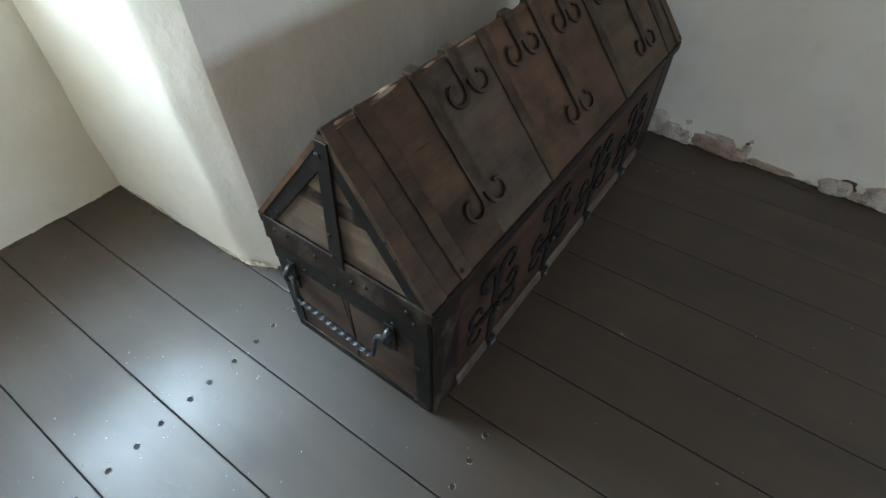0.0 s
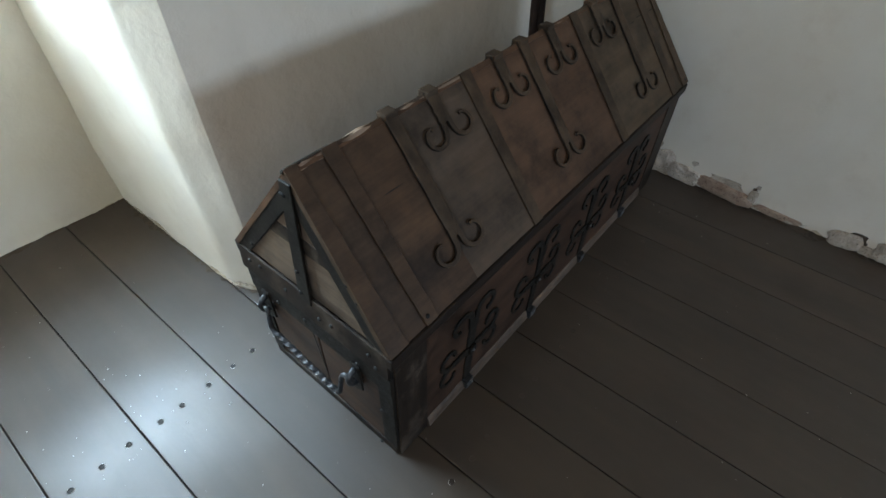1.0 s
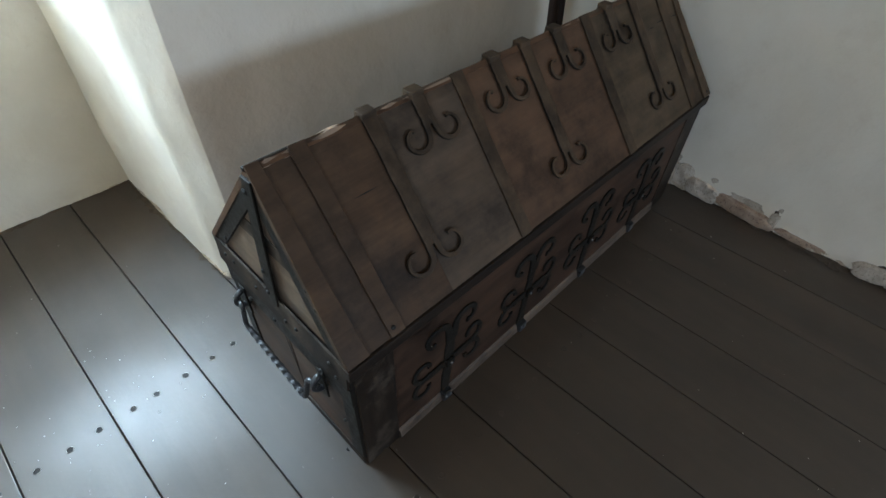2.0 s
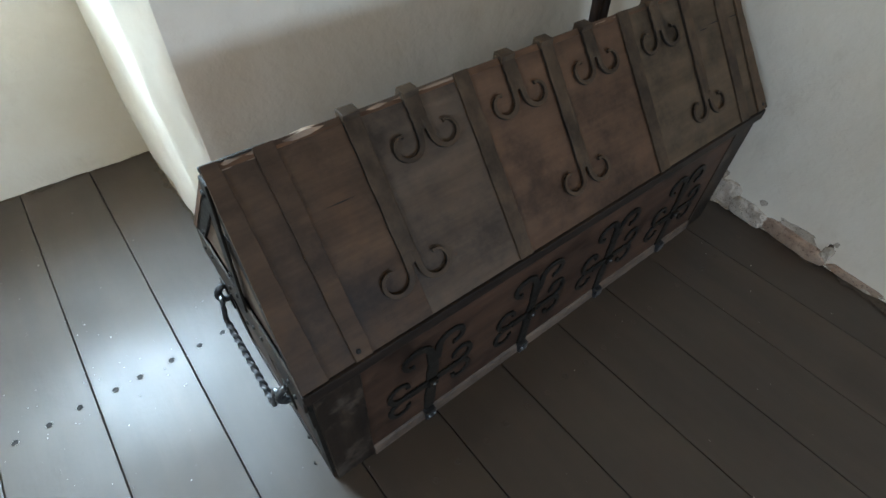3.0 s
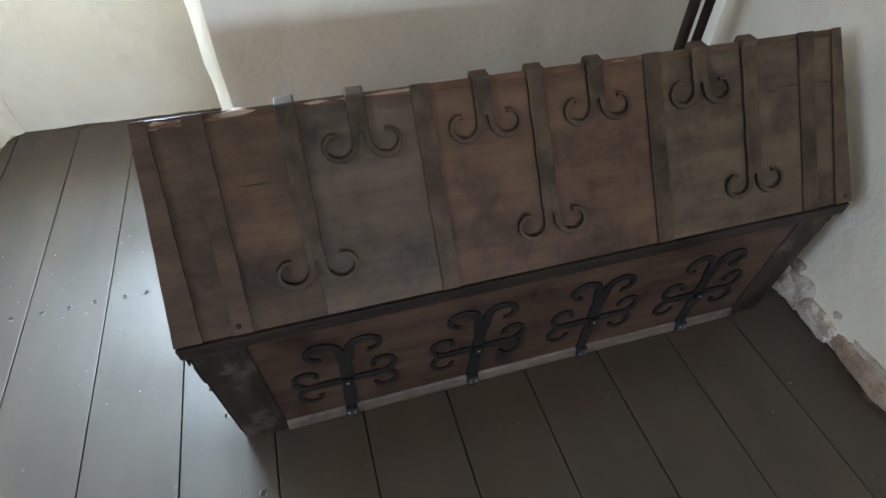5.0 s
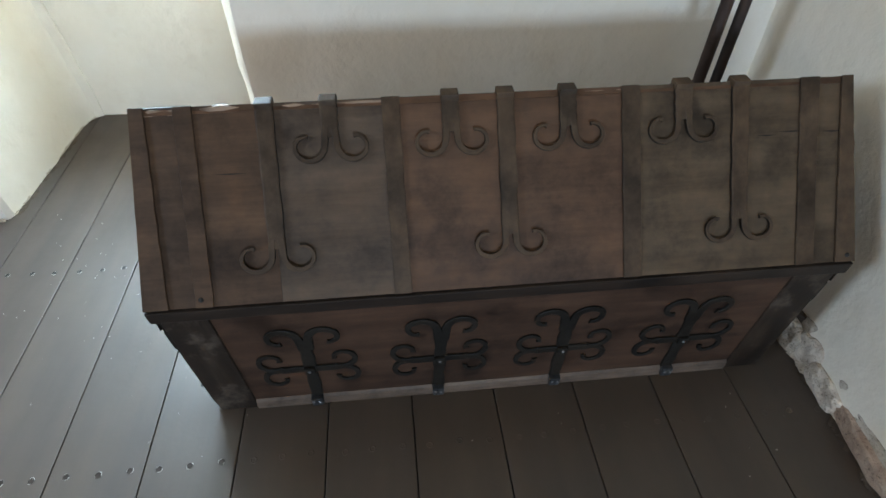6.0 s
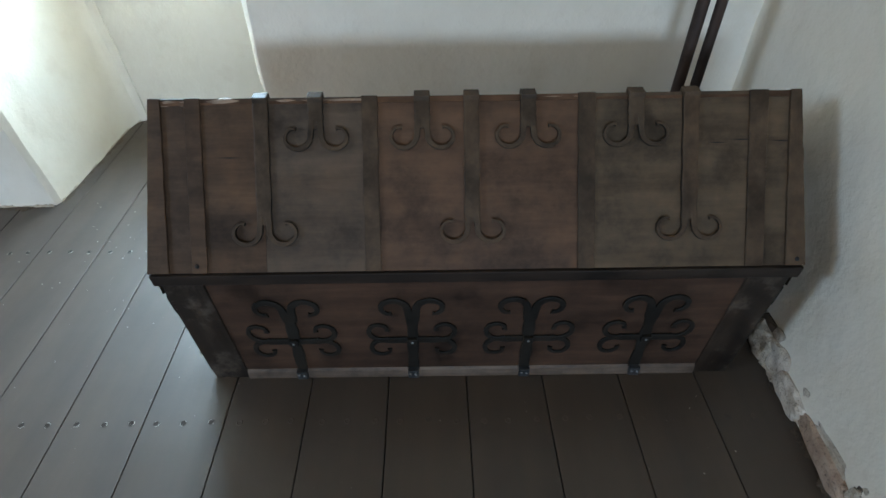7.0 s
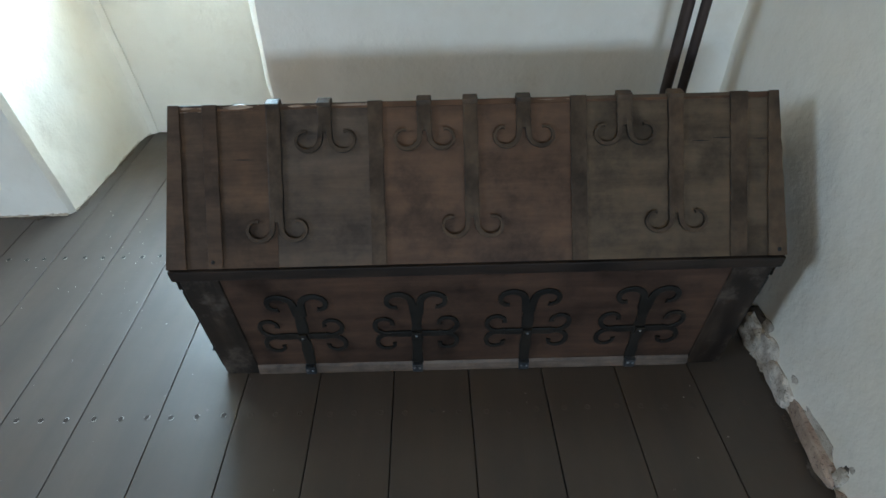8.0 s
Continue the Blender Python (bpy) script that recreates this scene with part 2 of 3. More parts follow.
def dome(r, h, sides=8):
    """A nail head about the origin, its top along z."""
    bm = bmesh.new()
    rings = [[bm.verts.new((r * k * math.cos(2 * math.pi * i / sides), r * k * math.sin(2 * math.pi * i / sides), z)) for i in range(sides)]
             for k, z in ((1.0, 0), (0.9, h * 0.5), (0.45, h))]
    for a, b in zip(rings, rings[1:]):
        for k in range(sides):
            bm.faces.new((a[k], a[(k + 1) % sides], b[(k + 1) % sides], b[k]))
    bm.faces.new(rings[-1])
    return bm


def nail_mesh(bare):
    """A sunk nail: a dark head in a worn hollow with a chipped rim."""
    me = bpy.data.meshes.new("nail")
    bm = bmesh.new()
    n = 10
    rings = []
    for r, z in ((0.0088, 0.0003), (0.0072, 0.0011), (0.0062, 0.0009), (0.0052, 0.0003)):
        rings.append([bm.verts.new((r * (1 + 0.10 * math.sin(3 * k + r * 900)) * math.cos(2 * math.pi * k / n), r * (1 + 0.10 * math.cos(2 * k)) * math.sin(2 * math.pi * k / n), z)) for k in range(n)])
    for i, (a, b) in enumerate(zip(rings, rings[1:])):
        for k in range(n):
            f = bm.faces.new((a[k], a[(k + 1) % n], b[(k + 1) % n], b[k]))
            f.material_index = 0 if bare != "plain" and i < 1 and k in (1, 2, 3, 7) else 1 if i < 1 else 2
    bm.faces.new(rings[-1]).material_index = 2
    bm.to_mesh(me)
    bm.free()
    for m in (M_CHIP, M_FLOOR, M_NAIL if bare == "bare" else M_SUNK if bare == "painted" else M_FLOOR):
        me.materials.append(m)
    return me


# ---- walls, floor, ceiling ----
def plaster_wall(name, line, z0, z1, back, label, step=0.045, rough=0.008, seed=0.0, closed_top=False, lean=0.0, soften=True):
    """A thick wall: its plastered face follows line in plan, uneven; back is the line of its far side."""
    pts = []
    for (ax, ay), (bx, by) in zip(line, line[1:]):
        n = max(1, round(math.hypot(bx - ax, by - ay) / step))
        pts += [Vector((ax + (bx - ax) * i / n, ay + (by - ay) * i / n)) for i in range(n)]
    pts.append(Vector(line[-1]))
    soft = [pts[0]] + [(a + 2 * b + c) / 4 for a, b, c in zip(pts, pts[1:], pts[2:])] + [pts[-1]] if soften else pts
    bm = bmesh.new()
    nz = max(2, round((z1 - z0) / 0.06))
    cols = []
    for i, p in enumerate(soft):
        d = (soft[min(i + 1, len(soft) - 1)] - soft[max(i - 1, 0)]).normalized()
        nrm = Vector((d.y, -d.x))
        col = []
        for j in range(nz + 1):
            z = z0 + (z1 - z0) * j / nz
            q = Vector((p.x * 2.2 + seed, p.y * 2.2, z * 2.2))
            h = rough * (noise.noise(q) * 1.6 + noise.noise(q * 3.5) * 0.7 + noise.noise(q * 9) * 0.3)
            if i in (0, len(soft) - 1):
                h = 0
            col.append(bm.verts.new((p.x + nrm.x * h, p.y + nrm.y * h + lean * (z - 0.3), z)))
        cols.append(col)
    for a, b in zip(cols, cols[1:]):
        for j in range(nz):
            bm.faces.new((a[j], b[j], b[j + 1], a[j + 1]))
    far = [(bm.verts.new((x, y, z0)), bm.verts.new((x, y, z1))) for x, y in back]
    ring = [(cols[-1][0], cols[-1][-1])] + far + [(cols[0][0], cols[0][-1])]
    for a, b in zip(ring, ring[1:]):
        bm.faces.new((a[0], b[0], b[1], a[1]))
    if closed_top:
        bm.faces.new([c[-1] for c in cols] + [f[1] for f in far])
        bm.faces.new([c[0] for c in cols] + [f[0] for f in far])
    ob = link(name, bm, M_PLASTER, None, True)
    ob.data.set_sharp_from_angle(angle=radians(28))
    return tagged(ob, label, "wall", kind="structure")


TOP, WALL_Y, WALL_X, DEEP = 4.0, 0.70, 1.60, 2.0
plaster_wall("wall_north_west", [(-5.2, 0.80), (-0.950, 0.80), (-0.920, 0.807), (-0.904, 0.830), (-0.893, 1.40), (-0.884, 1.45), (-0.862, 1.483), (-0.83, 1.494), (-0.83, DEEP)], 0, TOP,
             [(-5.2, DEEP)], "thick limewashed wall beside a deep window niche", seed=3, step=0.022, soften=False)
plaster_wall("wall_niche", [(-0.890, 1.515), (-0.86, 1.506), (-0.80, 1.504), (0.030, 1.494)], 0, 1.06,
             [(0.030, DEEP), (-0.890, DEEP)], "limewashed wall under the niche's window", seed=9, closed_top=True)
plaster_wall("wall_niche_head", [(-0.890, 1.505), (0.030, 1.494)], 2.25, TOP,
             [(0.030, DEEP), (-0.890, DEEP)], "limewashed wall over the niche's window", seed=19, closed_top=True)
plaster_wall("wall_north", [(0.030, DEEP), (0.030, 1.500), (0.050, 0.835), (0.0535, 0.812), (0.062, 0.793), (0.098, 0.715), (0.106, 0.703), (0.122, WALL_Y), (WALL_X, WALL_Y)], 0, TOP,
             [(WALL_X, DEEP)], "uneven limewashed wall behind the chest, chamfered at the niche", seed=1, step=0.018, lean=0.05, soften=False)
plaster_wall("wall_east", [(WALL_X, WALL_Y + 0.12), (WALL_X, -7.0)], 0, TOP, [(2.0, -7.0), (2.0, WALL_Y + 0.12)], "uneven limewashed wall, broken along its foot", seed=5)


def plain_wall(name, label, pieces):
    bm = bmesh.new()
    for p in pieces:
        box(*p, bm=bm)
    return tagged(link(name, bm, M_WARM_BOUNCE), label, "wall", kind="structure")


# unseen walls and ceiling, coloured to reflect warm light into the room
plain_wall("wall_south", "unseen wall with a window, honey-coloured for warm bounce light", [(-5.2, -0.15, -7.4, -7.0, 0, TOP), (1.65, 2.0, -7.4, -7.0, 0, TOP), (-0.15, 1.65, -7.4, -7.0, 0, 1.26), (-0.15, 1.65, -7.4, -7.0, 2.10, TOP)])
plain_wall("wall_west", "unseen wall with a window, honey-coloured for warm bounce light", [(-5.6, -5.2, -7.4, -2.80, 0, TOP), (-5.6, -5.2, -1.50, DEEP, 0, TOP), (-5.6, -5.2, -2.80, -1.50, 0, 2.25), (-5.6, -5.2, -2.80, -1.50, 3.55, TOP)])
tagged(link("ceiling", box(-5.6, 2.0, -7.4, DEEP, TOP, TOP + 0.2), M_WARM_BOUNCE), "unseen ceiling, honey-coloured for warm bounce light", "ceiling", kind="structure")
tagged(link("ground", box(-60, 60, -60, 60, -0.5, -0.3), M_MORTAR), "bare ground outside the walls", "ground", kind="structure")


# ---- chest ----
BODY_X, BODY_D, EAVE, RIDGE_Y, RIDGE = 1.470, 0.475, 0.441, 0.238, 0.740
SLOPE = math.hypot(RIDGE_Y + 0.010, RIDGE - EAVE)
RAKE = math.atan2(RIDGE - EAVE, RIDGE_Y + 0.010)


def on_front(x=0.0, z=0.0, off=0.0):
    """Plane of the chest's front: u along it, v up, w out to the room."""
    return Matrix(((1, 0, 0, x), (0, 0, -1, -off), (0, 1, 0, z), (0, 0, 0, 1)))


def on_lid(x=0.0, off=0.0):
    """Plane of the lid's front slope: u along it, v down from the ridge, w outward."""
    c, s = math.cos(RAKE), math.sin(RAKE)
    return Matrix(((1, 0, 0, x), (0, -c, -s, RIDGE_Y - s * off), (0, -s, c, RIDGE + c * off), (0, 0, 0, 1)))


def on_end(off=0.0):
    """Plane of the chest's gable end: u along y, v up, w outward."""
    return Matrix(((0, 0, -1, -off), (1, 0, 0, 0), (0, 1, 0, 0), (0, 0, 0, 1)))


LEAN = 0.022


def lid_left(v):
    """The lid's end at v down the slope: its gables lean inward to the ridge."""
    return 0.011 - LEAN * v / SLOPE


def lid_right(v):
    return BODY_X - 0.011 + LEAN * v / SLOPE


chest = hull("chest", "long dark wooden chest with gabled lid and forged iron straps", "chest")

# body
body = part("body", box(0.006, BODY_X - 0.006, 0.004, BODY_D, 0.004, 0.405, 0.003), M_CORNER, chest)
part("front_board", box(0.08, 1.39, -0.004, 0.003, 0.030, 0.400, 0.002), M_FRONT, body, "reddish-brown front board")
bm = prism([(-0.014, 0.003), (0.002, 0.003), (0.002, 0.038), (-0.005, 0.038), (-0.010, 0.030), (-0.014, 0.014)], on_end(-1.372), 1.274)
part("plinth_strip", bm, M_PLINTH, body, "pale worn strip along the foot")
for x0, x1 in ((0.0, 0.098), (1.372, BODY_X)):
    part("corner_plate", prism([(x0, 0.0), (x1, 0.0), (x1, 0.405), (x0, 0.405)], on_front(0, 0, 0.003), 0.005, 0.002), M_CORNER, body, "dark pitted corner plate")
for y0, y1 in ((0.030, 0.238), (0.243, 0.455)):
    part("end_board", box(-0.004, 0.007, y0, y1, 0.03, 0.30, 0.002), M_END_LOW, body)
    part("end_board", box(BODY_X - 0.007, BODY_X + 0.004, y0, y1, 0.03, 0.30, 0.002), M_END_LOW, body)
for x0, x1 in ((-0.008, 0.004), (BODY_X - 0.004, BODY_X + 0.008)):
    part("foot_strip", box(x0, x1, 0.0, BODY_D, 0.002, 0.032, 0.003), M_CORNER, body)
    part("corner_strap", box(x0, x1, -0.002, 0.042, 0.034, 0.40, 0.002), M_IRON, body, "black iron corner strap")
    part("corner_strap", box(x0, x1, BODY_D - 0.035, BODY_D + 0.002, 0.034, 0.40, 0.002), M_IRON, body, "black iron corner strap")
    part("end_band", box(x0 * 1.3 if x0 < 0 else x0, x1 if x0 < 0 else x1 + 0.002, -0.003, BODY_D + 0.003, 0.290, 0.356, 0.002), M_IRON, body, "black iron band with nails")

# lid
lid = part("lid", prism([(-0.006, EAVE - 0.030), (BODY_D + 0.012, EAVE - 0.030), (BODY_D + 0.012, EAVE - 0.008), (RIDGE_Y, RIDGE - 0.014), (-0.006, EAVE - 0.008)],
                        on_end(-BODY_X + 0.022), BODY_X - 0.044), M_CORNER, chest, "gabled lid of broad brown boards")
for x0, x1, proud, mat in ((None, 0.103, 0.0, M_LID_DARK), (0.107, 0.2604, 0.0012, M_LID_DARK), (0.2608, 0.486, 0.0008, M_LID_ASH), (0.490, 0.983, 0.0, M_LID_RED), (0.987, 1.364, 0.001, M_LID_GREY), (1.367, None, 0.0, M_LID_GREY)):
    top, low = (x0 or lid_left(0), x1 or lid_right(0)), (x0 or lid_left(SLOPE), x1 or lid_right(SLOPE))
    part("lid_board", prism([(top[0], -0.002), (top[1], -0.002), (low[1], SLOPE), (low[0], SLOPE)], on_lid(0, -0.012), 0.012 + proud), mat, lid)
part("back_board", prism([(lid_left(0), 0), (lid_right(0), 0), (lid_right(SLOPE), SLOPE), (lid_left(SLOPE), SLOPE)],
                         Matrix(((1, 0, 0, 0), (0, 1, 0, 2 * RIDGE_Y), (0, 0, 1, 0), (0, 0, 0, 1))) @ Matrix.Diagonal((1, -1, 1, 1)) @ on_lid(0, -0.012), 0.012), M_LID_RED, lid)
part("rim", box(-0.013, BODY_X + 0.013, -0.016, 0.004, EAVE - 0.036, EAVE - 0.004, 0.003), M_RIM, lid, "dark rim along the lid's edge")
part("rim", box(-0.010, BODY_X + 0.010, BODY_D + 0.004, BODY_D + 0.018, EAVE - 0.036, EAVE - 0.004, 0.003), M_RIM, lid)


def lid_strap(x, w, long, thick=0.0065):
    """A strap from the ridge down the lid, ending in two scrolls."""
    bm = bmesh.new()
    place = on_lid(x, 0.0030)
    end = 0.280 if long else 0.070
    pts = [(0, -0.004 + (end + 0.004) * i / 12, w * (1 + 0.05 * math.sin(i * 1.7 + x * 20))) for i in range(13)]
    ribbon(bm, pts, place, thick)
    for s in (-1, 1):
        r = 0.031 if long else 0.030
        lead = [(s * 0.009, end - 0.018, 0.014), (s * 0.0105, end, 0.0135)]
        arc = [(s * u, v, ww) for u, v, ww in curl(0.042, end + 0.013, r, 170, -80, 0.0125, 0.0050, 0.48)]
        ribbon(bm, lead + arc, place @ Matrix.Translation((0, 0, 0.0007)), thick)
    bm.normal_update()
    # side faces take the dark colour that paints the straps' gap shadow
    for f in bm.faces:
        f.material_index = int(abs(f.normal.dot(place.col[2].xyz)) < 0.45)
    box(x - w / 2, x + w / 2, RIDGE_Y - 0.014, RIDGE_Y + 0.014, RIDGE - 0.010, RIDGE + 0.0095, 0.003, bm)
    c, s = math.cos(RAKE), math.sin(RAKE)
    back = Matrix(((1, 0, 0, x), (0, c, s, RIDGE_Y + s * 0.001), (0, -s, c, RIDGE + c * 0.001), (0, 0, 0, 1)))
    ribbon(bm, [(0, 0.002, w), (0, 0.06, w), (0, 0.12, w)], back, thick)
    return bm


for x, w, long in ((0.261, 0.034, True), (0.383, 0.034, False), (0.620, 0.035, False), (0.730, 0.035, True), (0.856, 0.035, False), (1.095, 0.036, False), (1.216, 0.036, True)):
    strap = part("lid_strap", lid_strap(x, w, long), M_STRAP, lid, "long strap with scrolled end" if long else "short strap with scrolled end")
    strap.data.materials.append(M_STRAP_SIDE_SHADE)
for x0, x1 in ((None, 0.037), (0.091, 0.126), (0.486, 0.521), (0.967, 1.005), (1.346, 1.386), (1.436, None)):
    left = [((x0 or lid_left(SLOPE * k / 14) - 0.001) + 0.0016 * noise.noise(Vector(((x0 or 0) * 40, k * 1.3, 3))), -0.003 + (SLOPE + 0.003) * k / 14) for k in range(15)]
    right = [((x1 or lid_right(SLOPE * k / 14) + 0.001) + 0.0022 * noise.noise(Vector(((x1 or 1.5) * 40, k * 1.1, 8))), -0.003 + (SLOPE + 0.003) * k / 14) for k in range(14, -1, -1)]
    part("band", prism(left + right, on_lid(0, 0.0020), 0.0045, 0.0008), M_LID_DARK if (x0 or 0) < 0.2 else M_STRAP, lid, "flat band across the lid")

for x0, x1, v in ((1.300, 1.362, 0.104), (1.398, 1.442, 0.108), (1.255, 1.300, 0.110), (0.155, 0.215, 0.128)):
    part("crack", prism([(x0, v), ((x0 + x1) / 2, v - 0.0006), (x1, v + 0.001), ((x0 + x1) / 2, v + 0.0022)], on_lid(0, 0.0013), 0.0004), M_GAP, lid, "thin dark split in the board")

# ridge, chipped along one stretch; its pale tone also paints the window-lit edge
rng = random.Random(4)
bm = bmesh.new()
xs = [0.012]
while xs[-1] < BODY_X - 0.012:
    xs.append(min(BODY_X - 0.012, xs[-1] + rng.uniform(0.012, 0.05)))
prev = None
for x in xs:
    h = RIDGE - (0.001 if x < 0.48 else 0.004) + rng.uniform(-0.004, 0.0045) * (1.0 if x < 0.55 else 0.5)
    ring = [bm.verts.new((x, RIDGE_Y - 0.010, RIDGE - 0.013)), bm.verts.new((x, RIDGE_Y - 0.003, h)), bm.verts.new((x, RIDGE_Y + 0.006, h - 0.001)), bm.verts.new((x, RIDGE_Y + 0.016, RIDGE - 0.018))]
    if prev:
        for k in range(3):
            bm.faces.new((prev[k], prev[k + 1], ring[k + 1], ring[k]))
    prev = ring
part("ridge", bm, M_RAW_LIT, lid, "splintered wood along the ridge, paled as if lit by the window")

# gable ends
for side in (0, 1):
    def place(off):
        lean = Matrix.Identity(4)
        lean[0][2], lean[0][3] = 0.066, -0.066 * 0.40
        m = lean @ on_end(off)
        return Matrix.Translation((BODY_X, 0, 0)) @ Matrix.Diagonal((-1, 1, 1, 1)) @ m if side else m
    def wide(z):
        f = (RIDGE - 0.012 - z) / (RIDGE - 0.012 - EAVE)
        return RIDGE_Y - (RIDGE_Y - 0.004) * f, RIDGE_Y + (BODY_D - RIDGE_Y) * f
    for z0, z1 in ((EAVE - 0.01, 0.560), (0.563, 0.655), (0.658, RIDGE - 0.016)):
        (a, b), (c, d) = wide(z0), wide(z1)
        part("gable_board", prism([(a, z0), (b, z0), (d, z1), (c, z1)], place(-0.003), 0.007, 0.0015), M_END, lid)
    (a, b), (c, d) = wide(0.555), wide(0.592)
    part("batten", prism([(a, 0.555), (b, 0.555), (d, 0.592), (c, 0.592)], place(0.003), 0.003, 0.001), M_CORNER, lid)
    for s, foot in ((1, -0.006), (-1, BODY_D + 0.012)):
        part("rake_strap", prism([(foot, EAVE - 0.004), (foot + s * 0.054, EAVE - 0.004), (RIDGE_Y + s * 0.004, RIDGE - 0.064), (RIDGE_Y, RIDGE - 0.004)][::s], place(0.0045), 0.006, 0.0015), M_IRON, lid, "black iron strap along the gable")
    part("gable_post", prism([(RIDGE_Y - 0.020, 0.415), (RIDGE_Y + 0.020, 0.415), (RIDGE_Y + 0.016, RIDGE - 0.02), (RIDGE_Y - 0.016, RIDGE - 0.02)], place(0.0105), 0.005, 0.0015), M_IRON, lid, "upright black iron strap")
    part("gable_band", prism([(-0.003, 0.362), (BODY_D + 0.008, 0.362), (BODY_D + 0.008, 0.434), (-0.003, 0.434)], place(0.0085), 0.004, 0.0015), M_CORNER, lid, "dark board with nails along the gable's foot")
    head = None
    for y, z, off in ((0.245, 0.690, 0.0155), (0.247, 0.500, 0.0155), (0.247, 0.440, 0.0155), (0.10, 0.560, 0.010), (0.075, 0.530, 0.010), (0.345, 0.575, 0.006), (0.415, 0.470, 0.010), (0.250, 0.690, 0.0155),
                      (0.05, 0.400, 0.0125), (0.03, 0.375, 0.0125), (0.16, 0.398, 0.0125), (0.20, 0.388, 0.0125), (0.31, 0.400, 0.0125), (0.40, 0.410, 0.0125), (0.44, 0.405, 0.0125), (0.09, 0.33, 0.0105), (0.36, 0.32, 0.0105), (0.26, 0.335, 0.0105), (0.025, 0.08, 0.008), (0.022, 0.22, 0.008)):
        if head is None:
            head = part("nail_head", dome(0.0055, 0.004), M_NAIL, lid)
            mesh = head.data
        else:
            head = new("nail_head", mesh)
            head.parent = lid
        head.matrix_basis = place(off) @ Matrix.Translation((y, z, 0))

part("crack", prism([(0.258, 0.285), (0.262, 0.285), (0.246, 0.160), (0.232, 0.040), (0.229, 0.045), (0.243, 0.165)], on_end(0.0042), 0.0006), M_GAP, body, "dark split in the end boards")

# irons on the front
def front_iron(x, lean=0.0):
    bm = bmesh.new()
    place = on_front(x, 0, 0.004)
    ribbon(bm, [(lean * i / 8, 0.004 + 0.285 * i / 8, 0.030 + 0.004 * math.sin(i * 2.1 + x * 9)) for i in range(9)], place, 0.005)
    for s in (-1, 1):
        up = [(lean + s * 0.008, 0.255, 0.020), (lean + s * 0.009, 0.285, 0.022)]
        ribbon(bm, up + [(lean + s * u, v, w) for u, v, w in curl(0.046, 0.296, 0.035, 175, -70, 0.020, 0.010, 0.42)], place @ Matrix.Translation((0, 0, 0.001)), 0.005)
        ribbon(bm, [(lean / 2, 0.172, 0.024), (lean / 2 + s * 0.03, 0.173, 0.023), (lean / 2 + s * 0.062, 0.172, 0.024)], place @ Matrix.Translation((0, 0, 0.002)), 0.005)
        for d in (-1, 1):
            arc = [(lean / 2 + s * u, 0.172 + d * v, w) for u, v, w in curl(0.078, 0.036, 0.034, -120, 165, 0.016, 0.009, 0.42)]
            ribbon(bm, arc, place @ Matrix.Translation((0, 0, 0.001 + 0.0006 * d)), 0.005)
    return bm


for x, lean in ((0.256, 0.014), (0.572, 0.010), (0.886, -0.006), (1.198, -0.010)):
    strap = part("front_iron", front_iron(x, lean), M_IRON, body, "black forged cross with scrolled ends")
    part("boss", box(x + lean / 2 - 0.013, x + lean / 2 + 0.013, -0.019, -0.010, 0.161, 0.185, 0.003), M_IRON, strap)
    for dx, z, off in ((-0.008, 0.030, 0.023), (0.007, 0.028, 0.023), (lean / 2, 0.174, 0.019)):
        b = part("bolt", dome(0.0042, 0.003), M_BOLT, strap, "bright worn bolt")
        b.matrix_basis = on_front(x + dx, z, off)
    part("hinge_foot", box(x - 0.015, x + 0.015, -0.023, -0.003, 0.008, 0.042, 0.004), M_BRIGHT, strap, "worn bright iron foot")

for x, v in ((0.103, 0.372), (0.012, 0.374), (1.462, 0.374)):
    head = new("nail_head", mesh)
    head.parent = lid
    head.matrix_basis = on_lid(x, 0.0055 if x > 0.05 else 0.0) @ Matrix.Translation((0, v, 0))
part("ridge_iron", box(0.008, 0.115, RIDGE_Y - 0.001, RIDGE_Y + 0.007, RIDGE - 0.008, RIDGE + 0.0008, 0.002), M_IRON, lid, "worn iron edge on the ridge")

# handle at the end
handle = part("handle", bmesh.new(), M_BRIGHT, body, "twisted iron bail handle hung from two forged eyes")
for y, z in ((0.102, 0.282), (0.416, 0.284)):
    eye = part("eye_plate", prism([(y - 0.016, z - 0.060), (y + 0.010, z - 0.075), (y + 0.020, z - 0.02), (y + 0.014, z + 0.030), (y - 0.012, z + 0.030)], on_end(0.012), 0.004, 0.0015), M_IRON, handle)
    bm = bmesh.new()
    tube(bm, [(-0.014 - 0.022 * math.sin(a), y, z + 0.016 - 0.024 * (1 - math.cos(a))) for a in [math.pi * 1.3 * i / 12 for i in range(13)]], 0.0075, 8)
    part("eye", bm, M_BRIGHT, handle, smooth=True)
bm = bmesh.new()


def bend(*knots):
    """A softened line through the knots."""
    pts = []
    for a, b in zip(knots, knots[1:]):
        pts += [tuple(a[k] + (b[k] - a[k]) * i / 6 for k in range(3)) for i in range(6)]
    pts.append(knots[-1])
    for _ in range(3):
        pts = [pts[0]] + [tuple((a[k] + 2 * b[k] + c[k]) / 4 for k in range(3)) for a, b, c in zip(pts, pts[1:], pts[2:])] + [pts[-1]]
    return pts


C, D = (-0.045, 0.146, 0.192), (-0.044, 0.370, 0.222)
tube(bm, bend((-0.028, 0.092, 0.276), (-0.034, 0.128, 0.276), (-0.045, 0.134, 0.202), C), 0.0062, 8)
tube(bm, bend((-0.028, 0.426, 0.278), (-0.034, 0.390, 0.282), (-0.044, 0.382, 0.230), D), 0.0062, 8)
